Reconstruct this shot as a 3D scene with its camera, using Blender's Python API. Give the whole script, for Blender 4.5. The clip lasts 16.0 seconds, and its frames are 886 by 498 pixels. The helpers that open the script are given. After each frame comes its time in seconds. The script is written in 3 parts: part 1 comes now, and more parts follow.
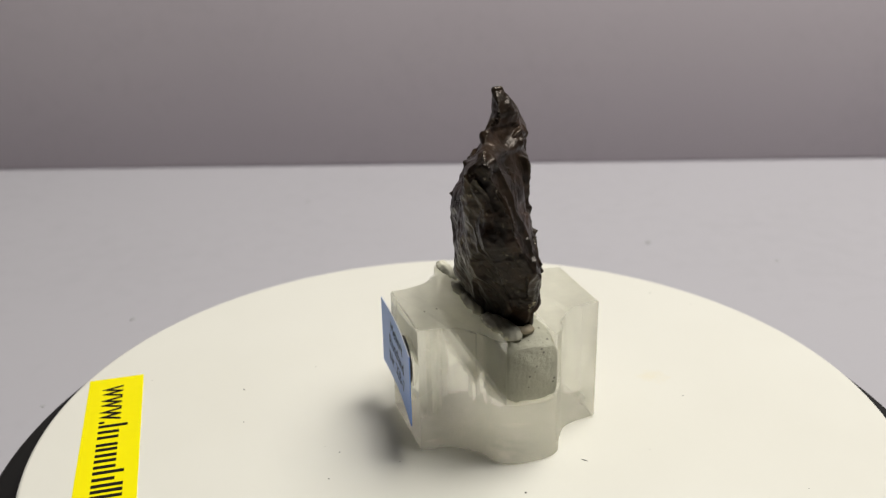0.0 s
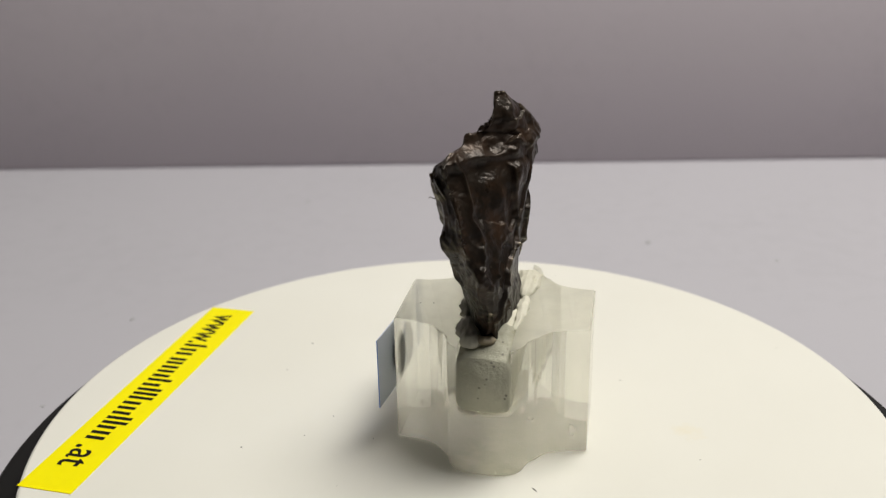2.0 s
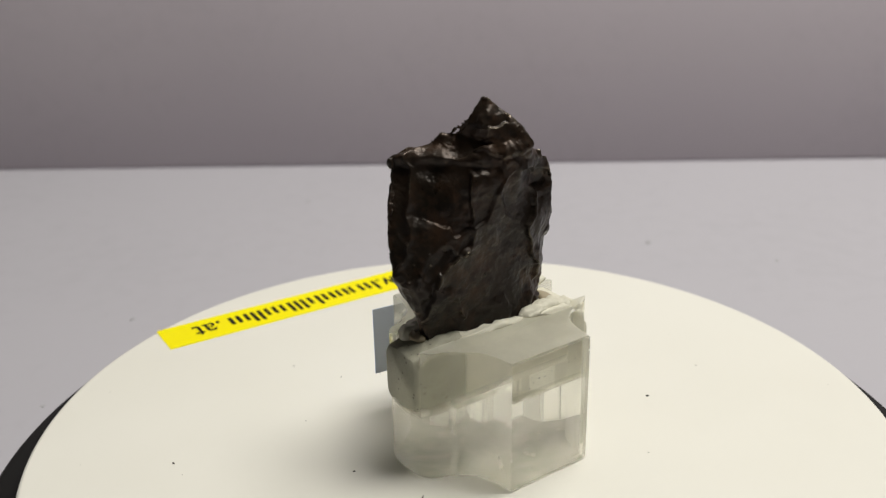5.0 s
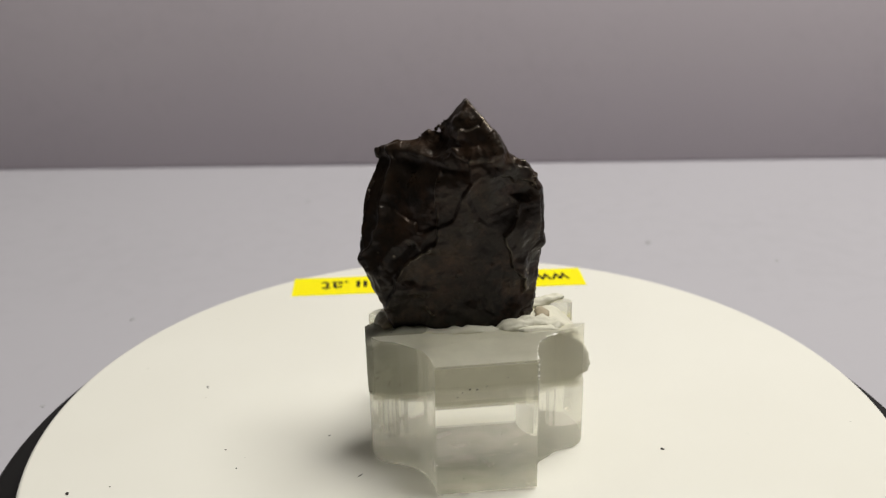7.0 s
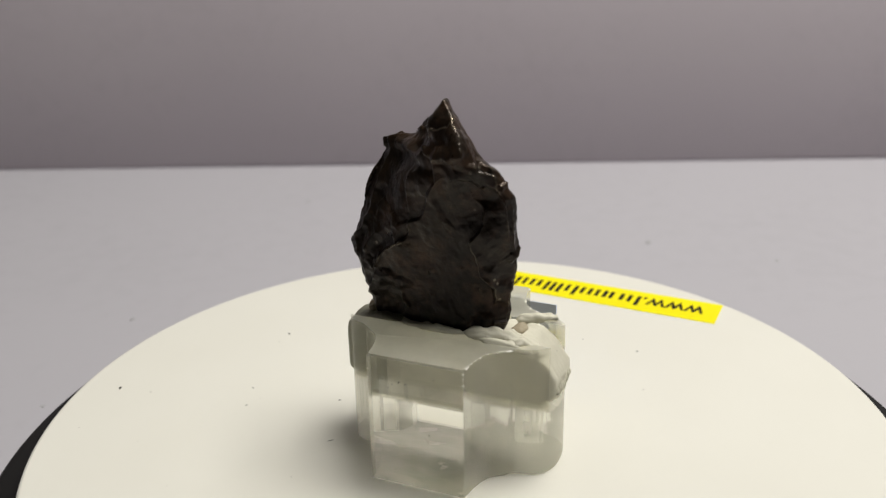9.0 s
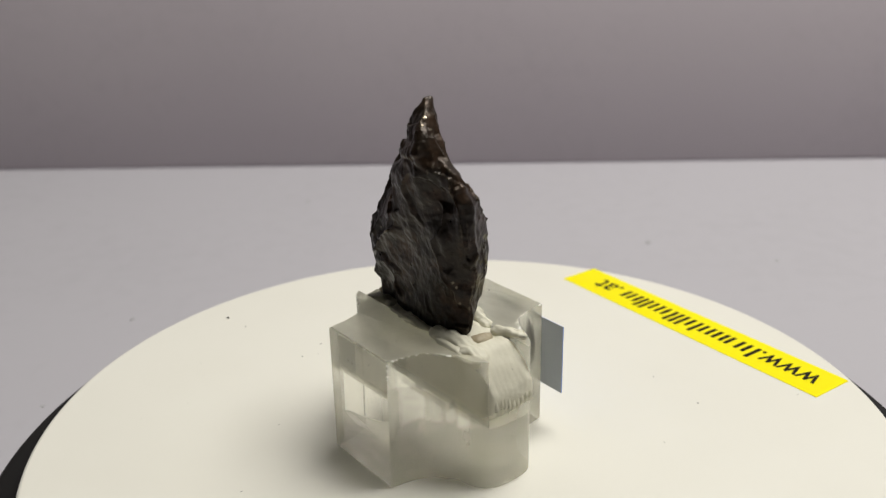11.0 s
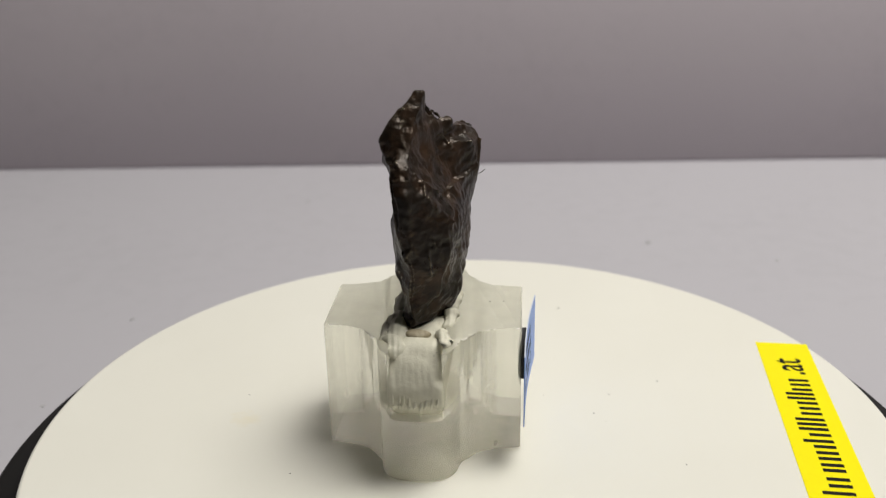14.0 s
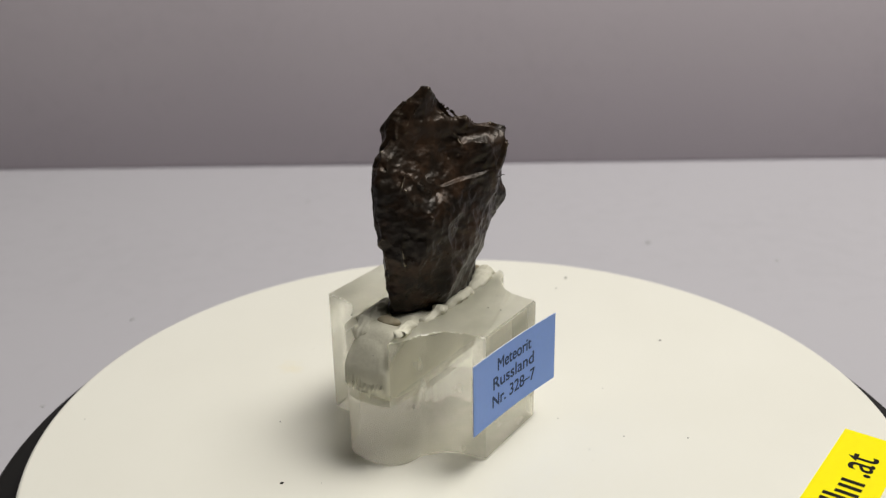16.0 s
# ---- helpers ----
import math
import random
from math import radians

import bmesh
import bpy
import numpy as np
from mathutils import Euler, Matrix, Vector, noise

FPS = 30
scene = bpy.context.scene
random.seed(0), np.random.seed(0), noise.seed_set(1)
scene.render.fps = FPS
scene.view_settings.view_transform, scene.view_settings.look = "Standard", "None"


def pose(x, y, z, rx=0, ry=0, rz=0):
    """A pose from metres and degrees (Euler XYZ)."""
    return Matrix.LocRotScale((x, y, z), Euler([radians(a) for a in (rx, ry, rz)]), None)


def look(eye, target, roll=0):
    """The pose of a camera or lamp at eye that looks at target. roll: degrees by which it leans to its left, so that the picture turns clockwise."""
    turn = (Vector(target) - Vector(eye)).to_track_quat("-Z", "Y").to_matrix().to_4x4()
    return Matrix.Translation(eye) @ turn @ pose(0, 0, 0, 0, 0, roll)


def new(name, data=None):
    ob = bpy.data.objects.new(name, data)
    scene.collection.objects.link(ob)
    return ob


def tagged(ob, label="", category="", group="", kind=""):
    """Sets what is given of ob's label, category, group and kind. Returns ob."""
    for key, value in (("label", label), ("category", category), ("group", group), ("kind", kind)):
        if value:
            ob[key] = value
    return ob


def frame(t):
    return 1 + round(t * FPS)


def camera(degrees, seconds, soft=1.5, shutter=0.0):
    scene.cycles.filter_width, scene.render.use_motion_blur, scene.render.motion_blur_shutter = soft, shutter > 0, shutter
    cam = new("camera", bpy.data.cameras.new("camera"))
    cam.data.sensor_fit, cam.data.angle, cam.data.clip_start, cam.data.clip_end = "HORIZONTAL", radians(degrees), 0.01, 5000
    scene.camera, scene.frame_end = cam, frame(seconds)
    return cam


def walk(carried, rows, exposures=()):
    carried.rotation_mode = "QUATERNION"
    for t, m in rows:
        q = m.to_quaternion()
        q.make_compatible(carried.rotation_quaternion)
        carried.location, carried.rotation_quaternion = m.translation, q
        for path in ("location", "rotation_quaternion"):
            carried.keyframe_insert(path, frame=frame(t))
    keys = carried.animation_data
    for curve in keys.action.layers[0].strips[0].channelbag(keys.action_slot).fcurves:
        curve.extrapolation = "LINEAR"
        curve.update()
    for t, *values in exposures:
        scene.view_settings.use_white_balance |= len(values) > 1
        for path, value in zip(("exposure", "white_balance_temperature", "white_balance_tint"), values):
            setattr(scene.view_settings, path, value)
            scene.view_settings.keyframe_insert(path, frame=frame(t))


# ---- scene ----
cam = camera(49.57, 16.0, soft=1.25)

# ---- plan, in metres ----
S = 0.09                      # radius of the white plate
ZP = 0.030                    # height of the plate's upper face over the table
START, SPEED = -22.79, -14.4827   # turn of the plate in degrees, and degrees per second
eye = (0.0, -1.9778 * S, ZP + 1.2289 * S)
pan, tilt = radians(-1.181), radians(21.812)
ahead = Vector((math.sin(pan) * math.cos(tilt), math.cos(pan) * math.cos(tilt), -math.sin(tilt)))
stand = look(eye, Vector(eye) + ahead, -1.144)
cam.data.dof.use_dof, cam.data.dof.focus_distance, cam.data.dof.aperture_fstop = True, 0.192, 20.0
walk(cam, [(0, stand), (16, stand)], exposures=[(0, 0.05), (3, 0.025), (9, 0.03), (12, -0.015), (16, -0.015)])

# ---- light ----
world = bpy.data.worlds.new("room_light")
scene.world = world
world.use_nodes = True
world.node_tree.nodes["Background"].inputs[0].default_value = (0.9, 0.95, 1.0, 1)
world.node_tree.nodes["Background"].inputs[1].default_value = 0.02


def area_lamp(name, at, target, w, h, watts, colour):
    lamp = bpy.data.lights.new(name, "AREA")
    lamp.shape, lamp.size, lamp.size_y, lamp.energy, lamp.color = "RECTANGLE", w, h, watts, colour
    ob = new(name, lamp)
    ob.matrix_basis = look(at, target)
    return ob


area_lamp("key_light", (0.265, 0.12, 0.87), (0, 0.02, ZP), 0.46, 0.46, 6.85, (1.0, 0.965, 0.885))
area_lamp("second_light", (-0.30, 0.20, 0.86), (0, 0.04, ZP), 0.20, 0.20, 0.15, (1.0, 0.965, 0.885))
# Unseen overhead fill, added to soften shadows and brighten the backdrop's right side.
area_lamp("overhead_fill", (0.60, 0.12, 1.42), (0.20, 0.1, 0), 0.8, 0.6, 6.4, (1.0, 0.97, 0.94))


# ---- materials ----
def mat(name, base, rough=0.5, metal=0.0):
    m = bpy.data.materials.new(name)
    m.use_nodes = True
    b = m.node_tree.nodes["Principled BSDF"]
    b.inputs["Base Color"].default_value = (*base, 1)
    b.inputs["Roughness"].default_value = rough
    b.inputs["Metallic"].default_value = metal
    return m, m.node_tree, b


def node(tree, kind, **sets):
    n = tree.nodes.new(kind)
    for k, v in sets.items():
        n.inputs[k.replace("_", " ")].default_value = v
    return n


def coords(tree):
    return tree.nodes.new("ShaderNodeTexCoord").outputs["Object"]


def noise_at(tree, scale, detail=4.0, rough=0.55):
    n = node(tree, "ShaderNodeTexNoise", Scale=scale, Detail=detail, Roughness=rough)
    tree.links.new(coords(tree), n.inputs["Vector"])
    return n.outputs["Fac"]


def ramp(tree, fac, stops):
    r = tree.nodes.new("ShaderNodeValToRGB")
    while len(r.color_ramp.elements) < len(stops):
        r.color_ramp.elements.new(0.5)
    for e, (pos, col) in zip(r.color_ramp.elements, stops):
        e.position, e.color = pos, (*col, 1) if len(col) == 3 else col
    tree.links.new(fac, r.inputs[0])
    return r.outputs["Color"]


def bump(tree, b, height, strength, distance):
    n = node(tree, "ShaderNodeBump", Strength=strength, Distance=distance)
    tree.links.new(height, n.inputs["Height"])
    tree.links.new(n.outputs["Normal"], b.inputs["Normal"])
    return n


def plain(name, base, rough=0.5, grain=300.0, spread=0.06, relief=0.0, metal=0.0, gloss=0.5):
    """A surface of one colour with fine and broad unevenness."""
    m, tree, b = mat(name, base, rough, metal)
    b.inputs["Specular IOR Level"].default_value = gloss
    mix = node(tree, "ShaderNodeMixRGB")
    mix.blend_type = "MULTIPLY"
    mix.inputs[0].default_value = 1.0
    mix.inputs[1].default_value = (*base, 1)
    a = noise_at(tree, grain)
    c = noise_at(tree, grain / 14)
    add = tree.nodes.new("ShaderNodeMath")
    add.operation = "ADD"
    tree.links.new(a, add.inputs[0]), tree.links.new(c, add.inputs[1])
    lo, hi = 1 - spread, 1 + spread
    tree.links.new(ramp(tree, add.outputs[0], [(0.6, (lo,) * 3), (1.0, (min(hi, 1.0),) * 3)]), mix.inputs[2])
    tree.links.new(mix.outputs[0], b.inputs["Base Color"])
    if relief:
        bump(tree, b, a, 0.5, relief)
    return m


PAPER = plain("grey_paper", (0.440, 0.400, 0.436), 0.85, 160, 0.05, 0.0002)
CLOTH = plain("grey_table_cover", (0.455, 0.445, 0.482), 0.8, 120, 0.05, 0.0002)
ROOM = plain("room_paint", (0.14, 0.135, 0.13), 0.9, 8, 0.05)
BLACK = plain("black_plastic", (0.010, 0.0095, 0.0095), 0.5, 500, 0.1, gloss=0.2)
YELLOW = plain("yellow_tape", (0.95, 0.84, 0.0), 0.45, 500, 0.03, gloss=0.15)
INK = plain("black_ink", (0.012, 0.010, 0.008), 0.6, 900, 0.05, gloss=0.12)
CARD_INK = plain("faded_blue_black_ink", (0.045, 0.07, 0.16), 0.6, 900, 0.05, gloss=0.12)
BLUE = plain("blue_paper", (0.20, 0.36, 0.86), 0.42, 900, 0.06, 0.00003)
CARDBACK = plain("pale_card_back", (0.55, 0.60, 0.70), 0.6, 900, 0.04)
PAD = plain("grey_adhesive_pad", (0.05, 0.05, 0.055), 0.8, 900, 0.2)
FLUFF = plain("grey_fluff", (0.41, 0.405, 0.42), 0.95, 900, 0.2)
SPLINTER = plain("splintered_acrylic", (0.86, 0.85, 0.80), 0.35, 1500, 0.08)
SPECK = plain("dark_grit", (0.03, 0.025, 0.02), 0.8, 2000, 0.3)


def white_plastic():
    m, tree, b = mat("white_plastic", (0.80, 0.785, 0.73), 0.32)
    b.inputs["Specular IOR Level"].default_value = 0.42
    big = noise_at(tree, 14, 3)
    fine = noise_at(tree, 900, 2)
    col = ramp(tree, big, [(0.3, (0.773, 0.762, 0.69)), (0.7, (0.808, 0.80, 0.732))])
    # one faint yellow stain
    sep = tree.nodes.new("ShaderNodeVectorMath")
    sep.operation = "DISTANCE"
    tree.links.new(coords(tree), sep.inputs[0])
    sep.inputs[1].default_value = STAIN
    wob = tree.nodes.new("ShaderNodeMath")
    wob.operation = "MULTIPLY_ADD"
    tree.links.new(noise_at(tree, 420, 3), wob.inputs[0])
    wob.inputs[1].default_value = 0.008
    tree.links.new(sep.outputs["Value"], wob.inputs[2])
    spot = ramp(tree, wob.outputs[0], [(0.0055, (0.55,) * 3), (0.0078, (0.0,) * 3)])
    mix = tree.nodes.new("ShaderNodeMixRGB")
    tree.links.new(spot, mix.inputs[0])
    tree.links.new(col, mix.inputs[1])
    mix.inputs[2].default_value = (0.79, 0.74, 0.58, 1)
    tree.links.new(mix.outputs[0], b.inputs["Base Color"])
    tree.links.new(ramp(tree, noise_at(tree, 60, 5), [(0.3, (0.36,) * 3), (0.7, (0.42,) * 3)]), b.inputs["Roughness"])
    bump(tree, b, fine, 0.05, 0.0001)
    return m


def acrylic(name, rough, clear, haze):
    """Acrylic: refracting, partly letting light straight through, with a matt skin where it is sanded."""
    m, tree, b = mat(name, (0.985, 0.98, 0.925), rough)
    b.inputs["Transmission Weight"].default_value = 1.0
    b.inputs["IOR"].default_value = 1.49
    tree.links.new(ramp(tree, noise_at(tree, 260, 5), [(0.3, (rough * 0.9,) * 3), (0.7, (rough * 1.12,) * 3)]), b.inputs["Roughness"])
    bump(tree, b, noise_at(tree, 40, 1), 0.03, 0.0004)
    straight = tree.nodes.new("ShaderNodeBsdfTransparent")
    straight.inputs[0].default_value = (0.985, 0.982, 0.94, 1)
    matt = tree.nodes.new("ShaderNodeBsdfDiffuse")
    matt.inputs[0].default_value = (0.95, 0.94, 0.87, 1)
    through_skin = tree.nodes.new("ShaderNodeBsdfTranslucent")
    through_skin.inputs[0].default_value = (0.98, 0.972, 0.905, 1)
    skin, first, last = (tree.nodes.new("ShaderNodeMixShader") for _ in range(3))
    skin.inputs[0].default_value, first.inputs[0].default_value, last.inputs[0].default_value = 0.7, clear, haze
    tree.links.new(matt.outputs[0], skin.inputs[1]), tree.links.new(through_skin.outputs[0], skin.inputs[2])
    tree.links.new(b.outputs[0], first.inputs[1]), tree.links.new(straight.outputs[0], first.inputs[2])
    tree.links.new(first.outputs[0], last.inputs[1]), tree.links.new(skin.outputs[0], last.inputs[2])
    if haze:
        flutes = node(tree, "ShaderNodeBump", Strength=0.22, Distance=0.0005)
        tree.links.new(flutes.outputs["Normal"], b.inputs["Normal"])
        # sanding streaks that run upwards, and smudges
        run = node(tree, "ShaderNodeVectorMath")
        run.operation = "MULTIPLY"
        run.inputs[1].default_value = (1.0, 1.0, 0.07)
        tree.links.new(coords(tree), run.inputs[0])
        streak = tree.nodes.new("ShaderNodeTexNoise")
        streak.inputs["Scale"].default_value, streak.inputs["Detail"].default_value = 170, 3
        tree.links.new(run.outputs[0], streak.inputs["Vector"])
        tree.links.new(streak.outputs["Fac"], flutes.inputs["Height"])
        even = node(tree, "ShaderNodeMixRGB")
        even.inputs[0].default_value = 0.5
        tree.links.new(streak.outputs["Fac"], even.inputs[1]), tree.links.new(noise_at(tree, 90, 5, 0.6), even.inputs[2])
        tree.links.new(ramp(tree, even.outputs[0], [(0.34, (haze * 0.6,) * 3), (0.66, (haze * 1.35,) * 3)]), last.inputs[0])
    tree.links.new(last.outputs[0], tree.nodes["Material Output"].inputs["Surface"])
    return m


def putty_material(name, dark, light, relief, pore, drawn):
    m, tree, b = mat(name, light, 0.6)
    col = ramp(tree, noise_at(tree, 90, 4), [(0.3, dark), (0.7, light)])
    pores = tree.nodes.new("ShaderNodeTexVoronoi")
    pores.inputs["Scale"].default_value = 560
    tree.links.new(coords(tree), pores.inputs["Vector"])
    mix = tree.nodes.new("ShaderNodeMixRGB")
    tree.links.new(ramp(tree, pores.outputs["Distance"], [(pore, (0.85,) * 3), (pore * 1.7, (0.0,) * 3)]), mix.inputs[0])
    tree.links.new(col, mix.inputs[1])
    mix.inputs[2].default_value = (0.13, 0.12, 0.10, 1)
    tree.links.new(mix.outputs[0], b.inputs["Base Color"])
    grain = bump(tree, b, noise_at(tree, 620, 5, 0.6), relief, 0.0006)
    # drawn-out kneading lines
    lines = tree.nodes.new("ShaderNodeTexWave")
    for key, value in (("Scale", 260.0), ("Distortion", 9.0), ("Detail", 2.0), ("Detail Scale", 0.35)):
        lines.inputs[key].default_value = value
    tree.links.new(coords(tree), lines.inputs["Vector"])
    kneaded = node(tree, "ShaderNodeBump", Strength=drawn, Distance=0.0005)
    tree.links.new(lines.outputs["Fac"], kneaded.inputs["Height"])
    tree.links.new(grain.outputs["Normal"], kneaded.inputs["Normal"])
    tree.links.new(kneaded.outputs["Normal"], b.inputs["Normal"])
    return m


def iron_stone():
    m, tree, b = mat("dark_meteoric_iron", (0.05, 0.042, 0.036), 0.4, 0.45)
    b.inputs["Specular IOR Level"].default_value = 0.30
    broad = noise_at(tree, 55, 6, 0.65)
    col = ramp(tree, broad, [(0.3, (0.0085, 0.0068, 0.0055)), (0.5, (0.021, 0.015, 0.0105)), (0.72, (0.052, 0.031, 0.019))])
    geo = tree.nodes.new("ShaderNodeNewGeometry")
    worn = ramp(tree, geo.outputs["Pointiness"], [(0.520, (0.0,) * 3), (0.575, (1.0,) * 3)])
    patch = ramp(tree, noise_at(tree, 130, 4, 0.7), [(0.46, (0.0,) * 3), (0.66, (0.8,) * 3)])
    both = tree.nodes.new("ShaderNodeMixRGB")
    both.blend_type = "MULTIPLY"
    both.inputs[0].default_value = 1.0
    tree.links.new(worn, both.inputs[1]), tree.links.new(patch, both.inputs[2])
    mix = tree.nodes.new("ShaderNodeMixRGB")
    tree.links.new(both.outputs[0], mix.inputs[0])
    rust = tree.nodes.new("ShaderNodeMixRGB")
    tree.links.new(ramp(tree, noise_at(tree, 140, 6, 0.7), [(0.48, (0.0,) * 3), (0.66, (0.7,) * 3)]), rust.inputs[0])
    tree.links.new(col, rust.inputs[1])
    rust.inputs[2].default_value = (0.066, 0.036, 0.020, 1)
    tree.links.new(rust.outputs[0], mix.inputs[1])
    mix.inputs[2].default_value = (0.30, 0.265, 0.20, 1)
    tree.links.new(mix.outputs[0], b.inputs["Base Color"])
    # dull skin, polished where the crests are worn to bare metal
    shine = tree.nodes.new("ShaderNodeMixRGB")
    tree.links.new(both.outputs[0], shine.inputs[0])
    tree.links.new(ramp(tree, noise_at(tree, 240, 5, 0.7), [(0.3, (0.25,) * 3), (0.7, (0.46,) * 3)]), shine.inputs[1])
    shine.inputs[2].default_value = (0.2, 0.2, 0.2, 1)
    tree.links.new(shine.outputs[0], b.inputs["Roughness"])
    tree.links.new(ramp(tree, both.outputs[0], [(0.0, (0.30,) * 3), (0.6, (0.95,) * 3)]), b.inputs["Metallic"])
    ridged = tree.nodes.new("ShaderNodeTexNoise")
    ridged.noise_type = "RIDGED_MULTIFRACTAL"
    ridged.inputs["Scale"].default_value, ridged.inputs["Detail"].default_value = 150, 4
    ridged.inputs["Distortion"].default_value = 0.6
    tree.links.new(coords(tree), ridged.inputs["Vector"])
    n0 = bump(tree, b, ridged.outputs["Fac"], 0.05, 0.0006)
    n1 = node(tree, "ShaderNodeBump", Strength=0.4, Distance=0.0008)
    tree.links.new(noise_at(tree, 300, 3, 0.5), n1.inputs["Height"])
    tree.links.new(n0.outputs["Normal"], n1.inputs["Normal"])
    n2 = node(tree, "ShaderNodeBump", Strength=0.5, Distance=0.0003)
    tree.links.new(noise_at(tree, 820, 3, 0.6), n2.inputs["Height"])
    tree.links.new(n1.outputs["Normal"], n2.inputs["Normal"])
    tree.links.new(n2.outputs["Normal"], b.inputs["Normal"])
    return m


STAIN = (0.0335, 0.0330, 0.0)
WHITE = white_plastic()
FROSTED = acrylic("milled_acrylic", 0.13, 0.44, 0.20)
SAWN = acrylic("sawn_acrylic", 0.34, 0.52, 0.36)
POLISHED = acrylic("polished_acrylic", 0.012, 0.25, 0.0)
PUTTY = putty_material("cream_putty", (0.57, 0.55, 0.445), (0.75, 0.73, 0.605), 0.22, 0.045, 0.05)
PUTTY_DRAWN = putty_material("kneaded_cream_putty", (0.57, 0.55, 0.445), (0.75, 0.73, 0.605), 0.22, 0.03, 0.3)
PUTTY_GREY = putty_material("grey_putty", (0.32, 0.315, 0.24), (0.48, 0.47, 0.365), 0.6, 0.10, 0.06)
PUTTY_SOILED = putty_material("soiled_putty", (0.26, 0.21, 0.13), (0.50, 0.45, 0.33), 0.3, 0.06, 0.1)
IRON = iron_stone()


# ---- building helpers ----
def mesh_of(name, bm, *materials):
    me = bpy.data.meshes.new(name)
    bmesh.ops.recalc_face_normals(bm, faces=bm.faces)
    bm.to_mesh(me)
    bm.free()
    for m in materials:
        me.materials.append(m)
    return me


def part(name, bm, material, parent=None, label="", smooth=False):
    ob = new(name, mesh_of(name, bm, *(material if isinstance(material, tuple) else (material,))))
    if smooth:
        for f in ob.data.polygons:
            f.use_smooth = True
    if parent:
        ob.parent = parent
    if label:
        tagged(ob, label)
    return ob


def box(bm, lo, hi):
    vs = [bm.verts.new((x, y, z)) for x in (lo[0], hi[0]) for y in (lo[1], hi[1]) for z in (lo[2], hi[2])]
    for f in ((0, 1, 3, 2), (4, 6, 7, 5), (0, 4, 5, 1), (2, 3, 7, 6), (0, 2, 6, 4), (1, 5, 7, 3)):
        bm.faces.new([vs[i] for i in f])


def lathe(bm, profile, segments=192):
    """Turns a profile of (radius, height) round the z axis; ends on the axis close it."""
    rings = []
    for r, z in profile:
        if r == 0:
            rings.append([bm.verts.new((0, 0, z))])
        else:
            rings.append([bm.verts.new((r * math.cos(2 * math.pi * i / segments), r * math.sin(2 * math.pi * i / segments), z)) for i in range(segments)])
    for a, b in zip(rings, rings[1:]):
        for i in range(segments):
            j = (i + 1) % segments
            if len(a) == 1:
                bm.faces.new((a[0], b[i], b[j]))
            elif len(b) == 1:
                bm.faces.new((a[i], a[j], b[0]))
            else:
                bm.faces.new((a[i], a[j], b[j], b[i]))


def prism(bm, outline, z0, z1):
    low = [bm.verts.new((x, y, z0)) for x, y in outline]
    top = [bm.verts.new((x, y, z1)) for x, y in outline]
    bm.faces.new(low[::-1]), bm.faces.new(top)
    n = len(outline)
    return [bm.faces.new((low[i], low[(i + 1) % n], top[(i + 1) % n], top[i])) for i in range(n)]


def crumb(bm, x, y, z, size, long=1.0, seed=0):
    r = random.Random(seed)
    turn = r.uniform(0, math.pi)
    made = bmesh.ops.create_icosphere(bm, subdivisions=1, radius=size)["verts"]
    for v in made:
        k = r.uniform(0.7, 1.25)
        p = Vector((v.co.x * long * k, v.co.y * k, v.co.z * 0.35 * k))
        v.co = Matrix.Rotation(turn, 3, "Z") @ p + Vector((x, y, z + size * 0.2))


turning = []                  # things that ride on the plate, with their place on it


def ride(ob, place):
    turning.append((ob, place))
    ob.matrix_basis = pose(0, 0, ZP, 0, 0, START) @ place
    return ob


# ---- setting ----
def setting():
    bm = bmesh.new()
    box(bm, (-0.9, -0.6, -0.03), (0.9, 0.42, 0.0))
    tagged(part("table_top", bm, CLOTH), "pale grey matt table surface under the turntable", "table", kind="structure")
    # upright backdrop sheet with a softly rolled lower edge
    bm = bmesh.new()
    rows = []
    for z in (-0.001, 0.002, 0.006, 0.015, 0.04, 0.1, 0.2, 0.4, 0.7):
        rows.append([bm.verts.new((x, BACK + SLANT * x + LEAN * z * z + 0.0025 * noise.noise(Vector((x * 11, z * 2, 1))) * min(1, z / 0.05), z + 0.0)) for x in np.linspace(-0.7, 0.7, 57)])
    for a, b in zip(rows, rows[1:]):
        for i in range(56):
            bm.faces.new((a[i], a[i + 1], b[i + 1], b[i]))
    ob = part("backdrop", bm, PAPER, smooth=True)
    ob.modifiers.new("thickness", "SOLIDIFY").thickness = -0.002
    tagged(ob, "upright lilac-grey paper backdrop behind the table", "backdrop", kind="structure")
    for name, lo, hi in (("floor", (-2, -2.2, -0.78), (2, 1.8, -0.74)), ("ceiling", (-2, -2.2, 1.5), (2, 1.8, 1.56)),
                         ("wall_north", (-2, 1.8, -0.74), (2, 1.9, 1.5)), ("wall_south", (-2, -2.3, -0.74), (2, -2.2, 1.5)),
                         ("wall_west", (-2.1, -2.2, -0.74), (-2, 1.8, 1.5)), ("wall_east", (2, -2.2, -0.74), (2.1, 1.8, 1.5))):
        bm = bmesh.new()
        box(bm, lo, hi)
        tagged(part(name, bm, ROOM), "plain painted room surface", "wall" if "wall" in name else name, kind="structure")


BACK, SLANT, LEAN = 0.2905, -0.002, 1.8
setting()


